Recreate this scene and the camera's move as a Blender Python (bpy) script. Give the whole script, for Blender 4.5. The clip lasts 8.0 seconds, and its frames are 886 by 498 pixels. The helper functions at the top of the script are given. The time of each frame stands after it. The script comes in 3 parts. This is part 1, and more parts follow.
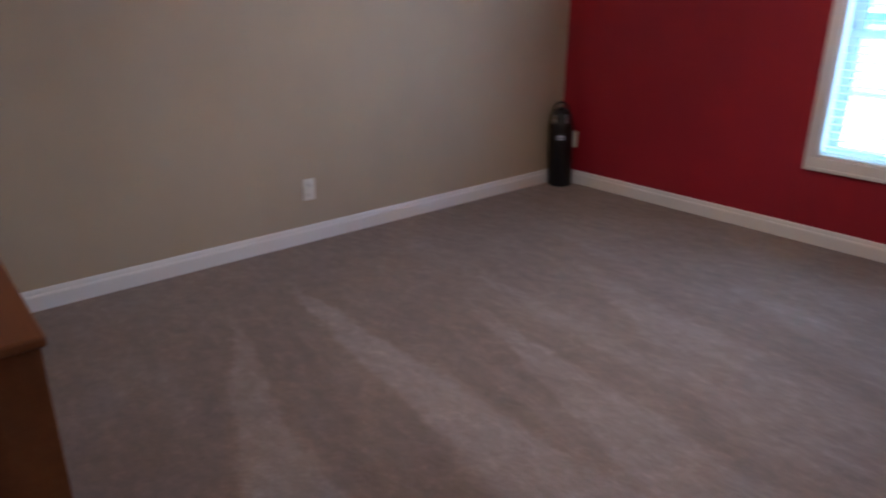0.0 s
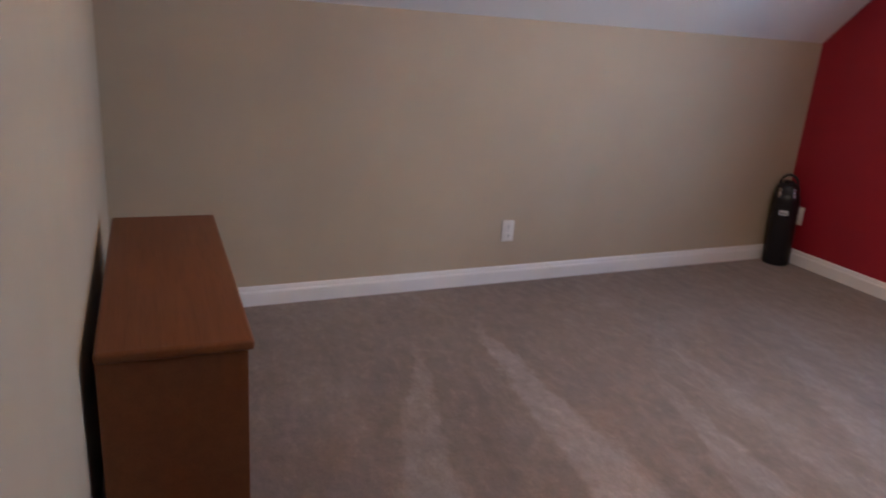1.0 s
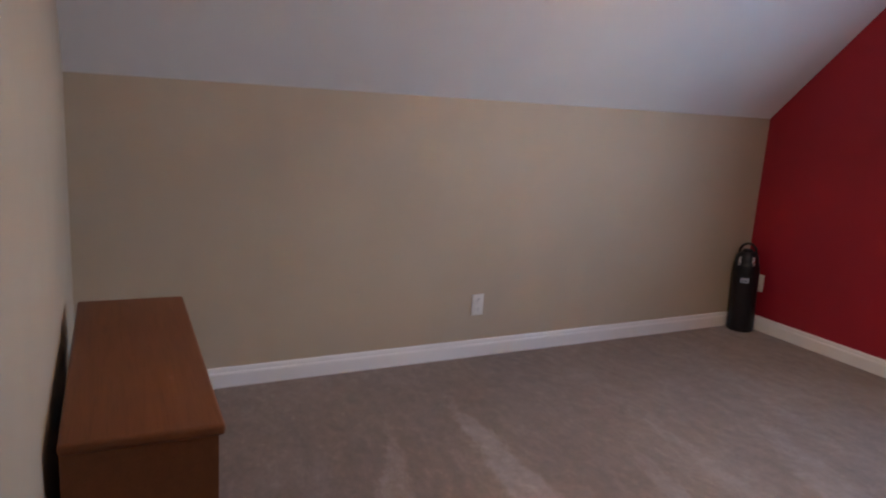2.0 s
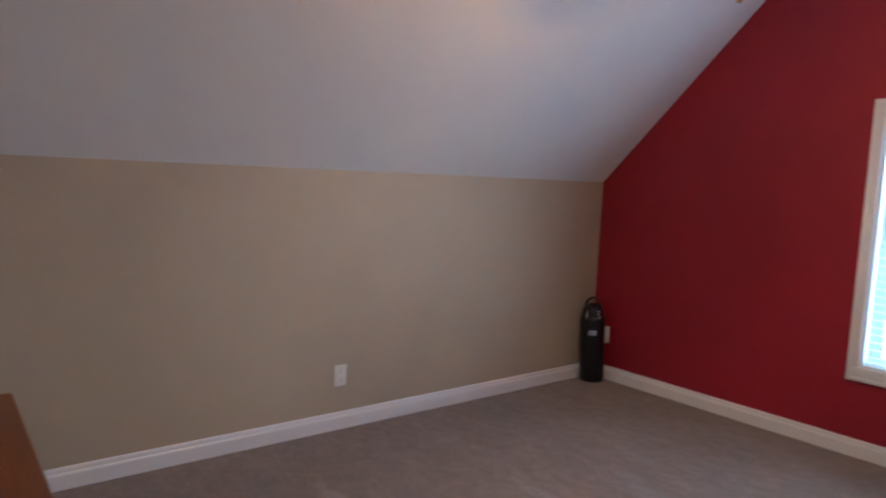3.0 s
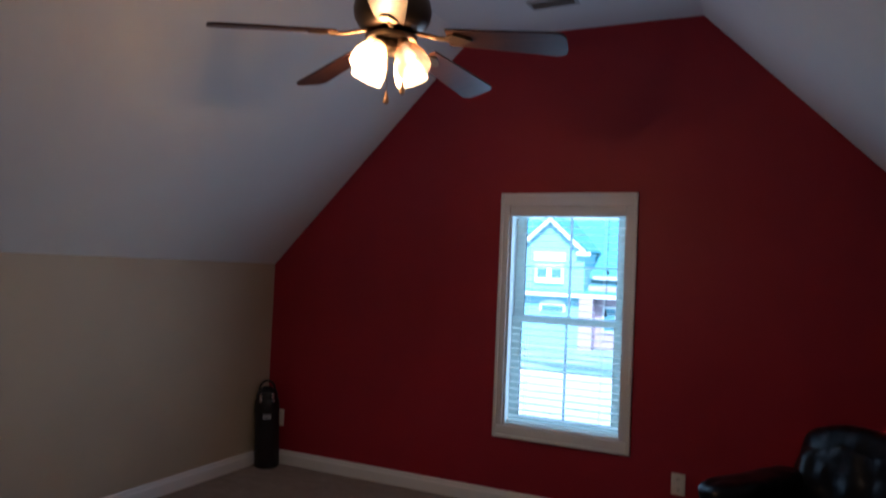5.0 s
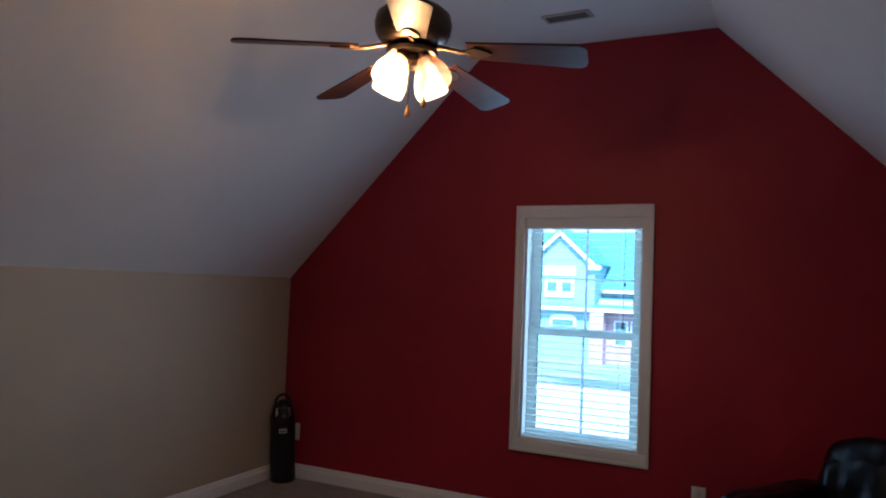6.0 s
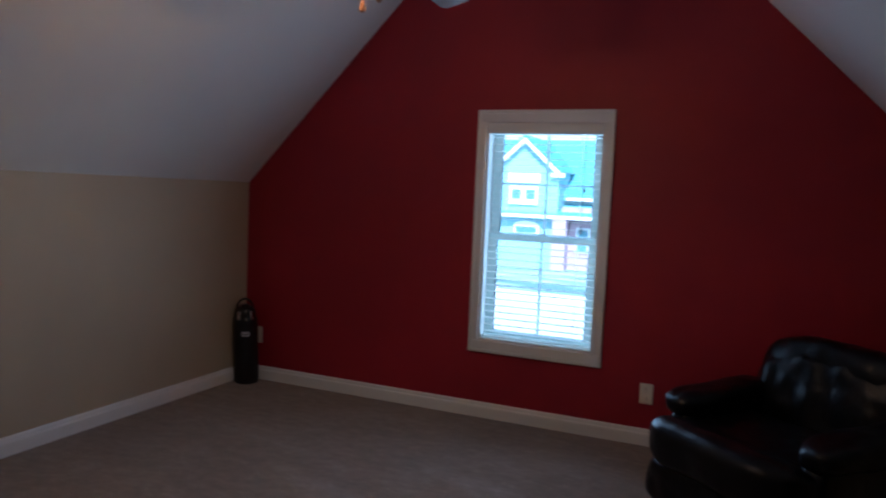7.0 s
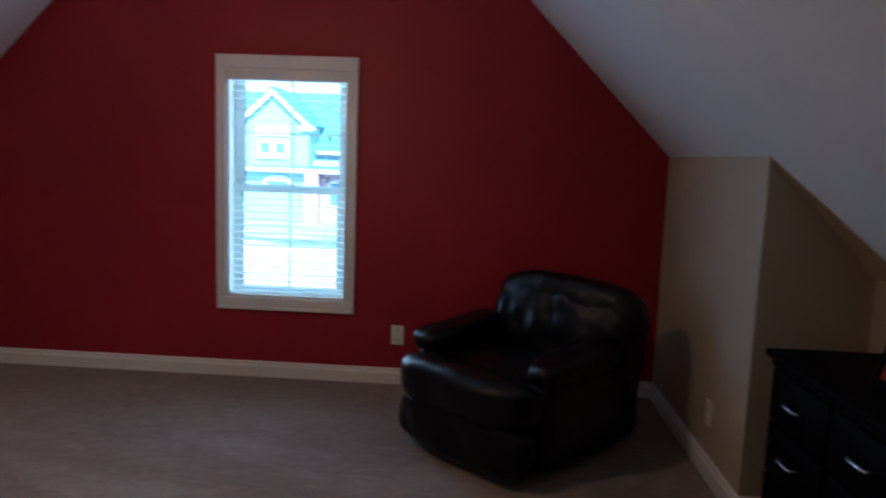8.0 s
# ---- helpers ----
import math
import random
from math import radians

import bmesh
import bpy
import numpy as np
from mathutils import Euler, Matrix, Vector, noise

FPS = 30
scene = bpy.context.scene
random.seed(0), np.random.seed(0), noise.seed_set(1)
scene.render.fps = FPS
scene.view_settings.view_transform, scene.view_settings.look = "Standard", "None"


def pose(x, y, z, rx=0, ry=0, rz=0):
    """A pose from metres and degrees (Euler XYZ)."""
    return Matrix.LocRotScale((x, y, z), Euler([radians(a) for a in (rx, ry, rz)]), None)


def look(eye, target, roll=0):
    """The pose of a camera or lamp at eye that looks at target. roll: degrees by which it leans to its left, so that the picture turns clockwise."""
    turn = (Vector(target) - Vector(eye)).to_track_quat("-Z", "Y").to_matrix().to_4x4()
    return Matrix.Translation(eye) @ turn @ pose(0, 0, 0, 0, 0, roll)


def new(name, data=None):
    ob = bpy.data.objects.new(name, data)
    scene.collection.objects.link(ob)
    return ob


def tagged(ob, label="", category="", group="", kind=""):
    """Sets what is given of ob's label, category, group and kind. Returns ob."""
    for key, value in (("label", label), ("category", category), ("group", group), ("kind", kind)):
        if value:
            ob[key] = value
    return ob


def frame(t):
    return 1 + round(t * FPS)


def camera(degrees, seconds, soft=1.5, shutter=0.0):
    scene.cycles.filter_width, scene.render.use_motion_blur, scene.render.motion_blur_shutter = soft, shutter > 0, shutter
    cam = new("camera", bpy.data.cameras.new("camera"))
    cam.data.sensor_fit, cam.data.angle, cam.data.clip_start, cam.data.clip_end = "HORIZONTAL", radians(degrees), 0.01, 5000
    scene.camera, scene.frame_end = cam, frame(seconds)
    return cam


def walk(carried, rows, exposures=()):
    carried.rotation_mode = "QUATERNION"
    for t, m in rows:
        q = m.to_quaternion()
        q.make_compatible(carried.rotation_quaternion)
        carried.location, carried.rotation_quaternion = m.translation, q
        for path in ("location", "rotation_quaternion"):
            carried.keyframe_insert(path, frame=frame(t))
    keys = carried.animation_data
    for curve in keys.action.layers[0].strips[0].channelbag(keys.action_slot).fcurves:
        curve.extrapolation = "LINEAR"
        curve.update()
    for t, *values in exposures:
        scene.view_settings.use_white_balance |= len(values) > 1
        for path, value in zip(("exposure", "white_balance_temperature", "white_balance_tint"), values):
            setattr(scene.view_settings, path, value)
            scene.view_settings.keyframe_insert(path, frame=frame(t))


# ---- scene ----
cam = camera(64.2, 8.0, soft=1.9, shutter=0.4)
PATH = [
    (0, (3.335, -4.112, 1.379), (1.932, -2.872, 0.676), 0.5),
    (0.2, (3.297, -4.102, 1.378), (1.79, -2.989, 0.679), 0.9),
    (0.5, (3.289, -4.102, 1.382), (1.706, -3.081, 0.71), 2.0),
    (0.8, (3.28, -4.109, 1.384), (1.608, -3.213, 0.751), 3.2),
    (1, (3.264, -4.114, 1.393), (1.547, -3.293, 0.777), 4.4),
    (1.2, (3.278, -4.112, 1.395), (1.532, -3.337, 0.802), 5.3),
    (2.3, (3.281, -4.134, 1.412), (1.57, -3.154, 1.073), 3.0),
    (2.5, (3.295, -4.131, 1.409), (1.601, -3.111, 1.111), 2.6),
    (2.8, (3.271, -4.144, 1.426), (1.671, -2.971, 1.169), 2.2),
    (3, (3.277, -4.152, 1.432), (1.737, -2.894, 1.221), 2.7),
    (3.3, (3.279, -4.164, 1.429), (1.895, -2.727, 1.284), 3.1),
    (3.5, (3.292, -4.153, 1.443), (2.061, -2.581, 1.333), 3.1),
    (3.7, (3.29, -4.155, 1.446), (2.18, -2.494, 1.356), 2.8),
    (4, (3.297, -4.18, 1.426), (2.379, -2.407, 1.319), 3.0),
    (4.2, (3.295, -4.188, 1.418), (2.439, -2.384, 1.301), 3.1),
    (4.5, (3.302, -4.181, 1.419), (2.505, -2.35, 1.313), 3.0),
    (4.7, (3.332, -4.159, 1.415), (2.513, -2.335, 1.359), 2.8),
    (5, (3.335, -4.156, 1.429), (2.476, -2.351, 1.491), 2.5),
    (5.2, (3.312, -4.171, 1.427), (2.454, -2.369, 1.56), 2.5),
    (6.3, (3.301, -4.182, 1.414), (2.398, -2.399, 1.462), 2.4),
    (6.5, (3.304, -4.172, 1.413), (2.397, -2.39, 1.395), 2.7),
    (7, (3.323, -4.164, 1.405), (2.541, -2.33, 1.249), 2.5),
    (7.3, (3.316, -4.145, 1.388), (2.732, -2.24, 1.21), 2.5),
    (7.5, (3.323, -4.159, 1.386), (2.884, -2.218, 1.194), 2.4),
    (7.8, (3.32, -4.158, 1.381), (3.082, -2.185, 1.154), 2.1),
    (8, (3.349, -4.152, 1.377), (3.24, -2.172, 1.121), 2.1),
]
EXPOSURES = [(0.0, 2.58, 4830, 18), (0.6, 2.84, 4930, 18), (1.2, 2.88, 4960, 18), (3.0, 2.74, 5000, 18), (3.5, 2.46, 5000, 18), (4.0, 1.46, 4940, 18), (4.4, 1.28, 4940, 17), (5.2, 1.33, 4940, 17), (6.4, 1.37, 4920, 17), (7.0, 1.38, 4920, 17), (7.5, 1.68, 4930, 17), (8.0, 1.77, 4920, 17)]
walk(cam, [(t, look(eye, target, roll)) for t, eye, target, roll in PATH], EXPOSURES)

# ---- world, sun ----
SUN_ELEV, SUN_TURN = 48.0, 165.0
world = bpy.data.worlds.new("world")
scene.world = world
world.use_nodes = True
wn, wl = world.node_tree.nodes, world.node_tree.links
sky = wn.new("ShaderNodeTexSky")
sky.sky_type, sky.sun_disc = "NISHITA", False
sky.sun_elevation, sky.sun_rotation = radians(SUN_ELEV), radians(SUN_TURN)
wl.new(sky.outputs[0], wn["Background"].inputs[0])
wn["Background"].inputs[1].default_value = 0.14
sun_data = bpy.data.lights.new("sun", "SUN")
sun_data.energy, sun_data.angle, sun_data.color = 3.7, radians(0.5), (1.0, 0.96, 0.9)
sun = new("sun", sun_data)
az, el = radians(SUN_TURN), radians(SUN_ELEV)
sun_from = Vector((math.sin(az) * math.cos(el), math.cos(az) * math.cos(el), math.sin(el)))
sun.matrix_world = look(sun_from * 50, (0, 0, 0))

LAMP_GLOW = 2.4      # the lit glass shades of the ceiling fan
BULB_WATTS = 3.4     # each of its bulbs

# ---- plan ----
W = 4.40             # width between the knee walls
KNEE = 1.427         # height of the knee walls
PITCH = 1.015        # rise of the sloped ceiling
FLAT = 2.93          # height of the flat ceiling
RUN = (FLAT - KNEE) / PITCH
BACK = -6.3          # end of the landing behind the camera
ALC0, ALC1, ALCX = -1.45, -3.5, 4.83   # alcove in the east knee wall
WX0, WX1, WZ0, WZ1 = 1.814, 2.538, 0.495, 1.857   # window opening
TH = 0.14            # wall thickness


def south_y(x):
    return -4.168 - 0.03 * x


# the sky's and the sunlit ground's light through the window, turned upwards by the open slats
STRIPS = 4
strip_h = (WZ1 - WZ0) / STRIPS
day_data = bpy.data.lights.new("window_daylight", "AREA")
day_data.shape, day_data.size, day_data.size_y = "RECTANGLE", WX1 - WX0 - 0.03, strip_h - 0.02
day_data.energy, day_data.color = 0.475, (0.67, 0.86, 1.0)
for i in range(STRIPS):
    strip_at = Vector(((WX0 + WX1) / 2, -0.105, WZ0 + (i + 0.5) * strip_h))
    new("window_daylight", day_data).matrix_world = look(strip_at, strip_at + Vector((0, -1, 0.34)))

# and between the sashes and the blind, on slats and jambs
glow_data = bpy.data.lights.new("window_daylight", "AREA")
glow_data.shape, glow_data.size, glow_data.size_y = "RECTANGLE", WX1 - WX0 - 0.03, WZ1 - WZ0 - 0.03
glow_data.energy, glow_data.color = 1.9, (0.68, 0.94, 1.0)
glow = new("window_daylight", glow_data)
glow.matrix_world = look(((WX0 + WX1) / 2, 0.0575, (WZ0 + WZ1) / 2), ((WX0 + WX1) / 2, -1, (WZ0 + WZ1) / 2))


# ---- materials ----
def material(name, color, rough=0.6, metal=0.0, spec=0.5):
    m = bpy.data.materials.new(name)
    m.use_nodes = True
    b = m.node_tree.nodes["Principled BSDF"]
    b.inputs["Base Color"].default_value = (*color, 1)
    b.inputs["Roughness"].default_value = rough
    b.inputs["Metallic"].default_value = metal
    b.inputs["Specular IOR Level"].default_value = spec
    return m, m.node_tree.nodes, m.node_tree.links, b


def coords(n, l, scale=(1, 1, 1), turn=(0, 0, 0)):
    tc, mp = n.new("ShaderNodeTexCoord"), n.new("ShaderNodeMapping")
    mp.inputs["Scale"].default_value = scale
    mp.inputs["Rotation"].default_value = [radians(a) for a in turn]
    l.new(tc.outputs["Object"], mp.inputs["Vector"])
    return mp.outputs[0]


def noise_node(n, l, vec, scale, detail=3, rough=0.55):
    t = n.new("ShaderNodeTexNoise")
    t.inputs["Scale"].default_value, t.inputs["Detail"].default_value = scale, detail
    t.inputs["Roughness"].default_value = rough
    l.new(vec, t.inputs["Vector"])
    return t.outputs["Fac"]


def ramp(n, l, fac, stops):
    r = n.new("ShaderNodeValToRGB")
    els = r.color_ramp.elements
    while len(els) < len(stops):
        els.new(0.5)
    for e, (p, c) in zip(els, stops):
        e.position, e.color = p, (*c, 1)
    l.new(fac, r.inputs[0])
    return r.outputs[0]


def mix(n, l, a, b, fac, mode="MIX"):
    m = n.new("ShaderNodeMix")
    m.data_type, m.blend_type = "RGBA", mode
    for sock, v in ((m.inputs[0], fac), (m.inputs[6], a), (m.inputs[7], b)):
        if hasattr(v, "links"):
            l.new(v, sock)
        else:
            sock.default_value = v if isinstance(v, float) else (*v, 1)
    return m.outputs[2]


def bump(n, l, b, fac, strength, distance):
    k = n.new("ShaderNodeBump")
    k.inputs["Strength"].default_value, k.inputs["Distance"].default_value = strength, distance
    l.new(fac, k.inputs["Height"])
    l.new(k.outputs[0], b.inputs["Normal"])


def shade_of(c, k):
    return tuple(min(1, v * k) for v in c)


def paint(name, color, rough=0.55, var=0.06, relief=0.25, spec=0.4):
    """Rolled wall paint: faint roller texture, uneven sheen, slight scuffs."""
    m, n, l, b = material(name, color, rough, spec=spec)
    v = coords(n, l)
    big = noise_node(n, l, v, 1.3, 4)
    l.new(ramp(n, l, big, [(0.3, shade_of(color, 1 - var)), (0.7, shade_of(color, 1 + var))]), b.inputs["Base Color"])
    fine = noise_node(n, l, v, 260, 3)
    bump(n, l, b, fine, relief, 0.002)
    r = noise_node(n, l, v, 5, 4)
    mr = n.new("ShaderNodeMapRange")
    mr.inputs["To Min"].default_value, mr.inputs["To Max"].default_value = rough - 0.07, rough + 0.07
    l.new(r, mr.inputs["Value"])
    l.new(mr.outputs[0], b.inputs["Roughness"])
    return m


def wood(name, dark, light, rough=0.4, stretch=(1.2, 14, 14), fine=6.0, spec=0.4):
    m, n, l, b = material(name, dark, rough, spec=spec)
    v = coords(n, l, stretch)
    g = noise_node(n, l, v, 2.2, 6, 0.65)
    c = ramp(n, l, g, [(0.3, dark), (0.7, light)])
    v2 = coords(n, l, (stretch[0] * 2, stretch[1] * fine, stretch[2] * fine))
    p = noise_node(n, l, v2, 3.0, 3)
    c2 = mix(n, l, c, shade_of(dark, 0.6), ramp(n, l, p, [(0.52, (0, 0, 0)), (0.72, (0.5, 0.5, 0.5))]))
    l.new(c2, b.inputs["Base Color"])
    bump(n, l, b, p, 0.12, 0.001)
    return m


def metal(name, color, rough=0.3):
    m, n, l, b = material(name, color, rough, 1.0)
    f = noise_node(n, l, coords(n, l), 60, 3)
    mr = n.new("ShaderNodeMapRange")
    mr.inputs["To Min"].default_value, mr.inputs["To Max"].default_value = rough * 0.7, rough * 1.4
    l.new(f, mr.inputs["Value"])
    l.new(mr.outputs[0], b.inputs["Roughness"])
    return m


def plastic(name, color, rough=0.4):
    m, n, l, b = material(name, color, rough)
    f = noise_node(n, l, coords(n, l), 35, 4)
    l.new(ramp(n, l, f, [(0.3, shade_of(color, 0.93)), (0.7, shade_of(color, 1.05))]), b.inputs["Base Color"])
    return m


CREAM = paint("beige_wall_paint", (0.470, 0.395, 0.286), 0.6)
RED = paint("deep_red_wall_paint", (0.305, 0.011, 0.024), 0.5, 0.09)
WHITE = paint("white_ceiling_paint", (0.77, 0.755, 0.725), 0.8, 0.03, 0.5, 0.2)
TRIM = paint("white_gloss_trim_paint", (0.80, 0.79, 0.785), 0.32, 0.03, 0.06)
# white vinyl; the window's teal glare is put into its base colour
VINYL = plastic("glare_tinted_white_vinyl", (0.70, 0.80, 0.785), 0.35)
BLIND = plastic("white_blind_slat", (0.82, 0.83, 0.80), 0.4)
b_ = BLIND.node_tree.nodes["Principled BSDF"]
tr_, mx_ = BLIND.node_tree.nodes.new("ShaderNodeBsdfTranslucent"), BLIND.node_tree.nodes.new("ShaderNodeMixShader")
tr_.inputs["Color"].default_value = (0.85, 0.87, 0.85, 1)
mx_.inputs[0].default_value = 0.72
BLIND.node_tree.links.new(b_.outputs[0], mx_.inputs[1])
BLIND.node_tree.links.new(tr_.outputs[0], mx_.inputs[2])
BLIND.node_tree.links.new(mx_.outputs[0], BLIND.node_tree.nodes["Material Output"].inputs[0])
GRILLE = plastic("white_window_grille", (0.85, 0.86, 0.85), 0.4)
b_ = GRILLE.node_tree.nodes["Principled BSDF"]
tr_, mx_ = GRILLE.node_tree.nodes.new("ShaderNodeBsdfTranslucent"), GRILLE.node_tree.nodes.new("ShaderNodeMixShader")
tr_.inputs["Color"].default_value = (0.85, 0.9, 0.9, 1)
mx_.inputs[0].default_value = 0.9
GRILLE.node_tree.links.new(b_.outputs[0], mx_.inputs[1])
GRILLE.node_tree.links.new(tr_.outputs[0], mx_.inputs[2])
GRILLE.node_tree.links.new(mx_.outputs[0], GRILLE.node_tree.nodes["Material Output"].inputs[0])
PLATE = plastic("white_outlet_plastic", (0.80, 0.78, 0.72), 0.3)
SLOT = plastic("dark_outlet_slot", (0.02, 0.02, 0.02), 0.5)
CORD = plastic("dark_blind_cord", (0.06, 0.06, 0.06), 0.6)
OAK = wood("reddish_brown_stained_wood", (0.146, 0.049, 0.0130), (0.182, 0.065, 0.0185), 0.5, spec=0.3)
EBONY = wood("black_stained_wood", (0.002, 0.0018, 0.0018), (0.004, 0.0035, 0.0035), 0.55, spec=0.035)
BLADE = wood("dark_walnut_fan_blade", (0.050, 0.019, 0.010), (0.092, 0.038, 0.020), 0.42, (2, 20, 20), spec=0.35)
BRONZE = metal("oil_rubbed_bronze", (0.10, 0.075, 0.055), 0.38)
IRON = metal("antique_brass_iron", (0.24, 0.17, 0.10), 0.42)
PEWTER = metal("dull_pewter", (0.40, 0.40, 0.43), 0.4)
NICKEL = metal("brushed_nickel", (0.72, 0.72, 0.74), 0.25)
CASE = plastic("black_nylon_shell", (0.006, 0.006, 0.009), 0.42)
TAG = plastic("white_print_label", (0.50, 0.55, 0.66), 0.4)
PULL = wood("light_wood_finial", (0.42, 0.22, 0.10), (0.55, 0.32, 0.16), 0.4, (10, 10, 3))
VENTM = plastic("grey_register_steel", (0.46, 0.45, 0.43), 0.5)
DUCT_SHADE = plastic("painted_duct_shade", (0.10, 0.10, 0.10), 0.6)

# leather with creases
LEATHER, n_, l_, b_ = material("black_leather", (0.004, 0.004, 0.005), 0.29, spec=0.22)
v_ = coords(n_, l_)
vo_ = n_.new("ShaderNodeTexVoronoi")
vo_.inputs["Scale"].default_value = 170
l_.new(v_, vo_.inputs["Vector"])
fold_ = noise_node(n_, l_, coords(n_, l_, (1.0, 1.0, 0.55)), 9, 4)
add_ = n_.new("ShaderNodeMath")
add_.operation = "MULTIPLY_ADD"
add_.inputs[1].default_value = 0.05
l_.new(vo_.outputs["Distance"], add_.inputs[0])
l_.new(fold_, add_.inputs[2])
bump(n_, l_, b_, add_.outputs[0], 0.25, 0.03)
l_.new(ramp(n_, l_, fold_, [(0.3, (0.0015, 0.0015, 0.002)), (0.75, (0.004, 0.004, 0.005))]), b_.inputs["Base Color"])

# carpet: cut pile with brushed vacuum lanes
CARPET, n_, l_, b_ = material("beige_cut_pile_carpet", (0.3, 0.24, 0.2), 0.95, spec=0.1)
def math_node(n, l, op, a, b=None, c=None):
    m = n.new("ShaderNodeMath")
    m.operation = op
    for sock, v in zip(m.inputs, (a, b, c)):
        if v is None:
            continue
        if hasattr(v, "links"):
            l.new(v, sock)
        else:
            sock.default_value = v
    return m.outputs[0]


# strokes of the vacuum run almost across the room; each lifts a wedge of pile that fans out from its turn
at_ = n_.new("ShaderNodeSeparateXYZ")
l_.new(coords(n_, l_), at_.inputs[0])
wander_ = noise_node(n_, l_, coords(n_, l_, (0.8, 1.6, 1)), 1.7, 3)
ragged_ = noise_node(n_, l_, coords(n_, l_, (9, 16, 1), (0, 0, 10)), 1.0, 5, 0.7)
fx_ = at_.outputs["X"]
fy_ = math_node(n_, l_, "MULTIPLY_ADD", wander_, 0.12, math_node(n_, l_, "ADD", at_.outputs["Y"], -0.125))
fy_ = math_node(n_, l_, "MULTIPLY_ADD", ragged_, 0.13, fy_)


def stroke(x0, y0, low, high, length, gain, soft=0.042):
    """A wedge from a turning point, between two slopes, that fades at its far end."""
    u = math_node(n_, l_, "SUBTRACT", fx_, x0)
    k = math_node(n_, l_, "DIVIDE", math_node(n_, l_, "SUBTRACT", fy_, y0), math_node(n_, l_, "MAXIMUM", u, 0.02))
    total = None
    for part_ in (math_node(n_, l_, "MULTIPLY_ADD", k, 1 / soft, -low / soft), math_node(n_, l_, "MULTIPLY_ADD", k, -1 / soft, high / soft), math_node(n_, l_, "MULTIPLY", u, 2.0), math_node(n_, l_, "MULTIPLY_ADD", u, -2.5, length * 2.5)):
        c = n_.new("ShaderNodeClamp")
        l_.new(part_, c.inputs[0])
        total = c.outputs[0] if total is None else math_node(n_, l_, "MULTIPLY", total, c.outputs[0])
    return math_node(n_, l_, "MULTIPLY", total, gain)


patch_ = noise_node(n_, l_, coords(n_, l_, (0.7, 1.0, 1), (0, 0, 12)), 1.6, 4, 0.65)
lane_ = math_node(n_, l_, "MULTIPLY_ADD", patch_, 1.25, -0.36)
for one in ((0.28, -2.56, -0.20, 0.01, 2.9, 0.60), (0.48, -2.91, -0.46, -0.22, 1.9, 0.50), (1.05, -2.02, -0.38, -0.12, 2.0, 0.44), (1.10, -1.24, -0.66, -0.16, 2.4, 0.34, 0.12), (0.75, -1.75, -0.22, -0.06, 1.8, 0.22), (0.30, -3.2, -0.30, -0.16, 1.3, 0.12), (1.7, -0.85, -0.62, -0.12, 2.4, 0.36, 0.14), (0.5, -0.9, -0.3, -0.12, 1.5, 0.15, 0.08), (0.55, -2.72, -0.36, -0.22, 1.9, -0.18), (0.9, -2.2, -0.30, -0.16, 2.0, 0.16)):
    lane_ = math_node(n_, l_, "ADD", lane_, stroke(*one))
scuff_ = noise_node(n_, l_, coords(n_, l_, (3.0, 6.5, 1), (0, 0, 20)), 1.5, 6, 0.72)
clump_ = noise_node(n_, l_, coords(n_, l_, (1.0, 1.5, 1), (0, 0, 15)), 13, 5, 0.75)
pile_ = noise_node(n_, l_, coords(n_, l_), 420, 2)
tuft_ = noise_node(n_, l_, coords(n_, l_), 62, 5, 0.72)
c_ = ramp(n_, l_, lane_, [(0.0, (0.181, 0.135, 0.108)), (0.30, (0.208, 0.158, 0.130)), (0.62, (0.256, 0.204, 0.178)), (1.0, (0.306, 0.254, 0.237))])
c_ = mix(n_, l_, c_, ramp(n_, l_, scuff_, [(0.30, (0.27, 0.27, 0.27)), (0.50, (0.48, 0.48, 0.48)), (0.68, (0.74, 0.74, 0.74))]), 0.24, "OVERLAY")
c_ = mix(n_, l_, c_, ramp(n_, l_, clump_, [(0.34, (0.28, 0.28, 0.28)), (0.55, (0.5, 0.5, 0.5)), (0.68, (0.76, 0.76, 0.76))]), 0.46, "OVERLAY")
c_ = mix(n_, l_, c_, ramp(n_, l_, tuft_, [(0.3, (0.36, 0.36, 0.36)), (0.7, (0.64, 0.64, 0.64))]), 0.36, "OVERLAY")
c_ = mix(n_, l_, c_, ramp(n_, l_, pile_, [(0.3, (0.3, 0.3, 0.3)), (0.7, (0.7, 0.7, 0.7))]), 0.35, "OVERLAY")
l_.new(c_, b_.inputs["Base Color"])
b_.inputs["Sheen Weight"].default_value = 0.25
b_.inputs["Sheen Roughness"].default_value = 0.6
bump(n_, l_, b_, tuft_, 0.55, 0.004)

# window glass, mirror, lit lamp glass
GLASS, n_, l_, b_ = material("clear_window_glass", (0.84, 0.97, 1.0), 0.0)
b_.inputs["Transmission Weight"].default_value = 1.0
b_.inputs["IOR"].default_value = 1.01
MIRROR = metal("silvered_mirror_glass", (0.85, 0.87, 0.88), 0.03)
LAMP, n_, l_, b_ = material("lit_frosted_amber_glass", (0.9, 0.75, 0.5), 0.4)
b_.inputs["Emission Color"].default_value = (1.0, 0.64, 0.30, 1)
sep_ = n_.new("ShaderNodeSeparateXYZ")
l_.new(coords(n_, l_), sep_.inputs[0])
fade_ = n_.new("ShaderNodeMapRange")
fade_.inputs["From Min"].default_value, fade_.inputs["From Max"].default_value = -0.012, -0.085
l_.new(sep_.outputs["Z"], fade_.inputs["Value"])
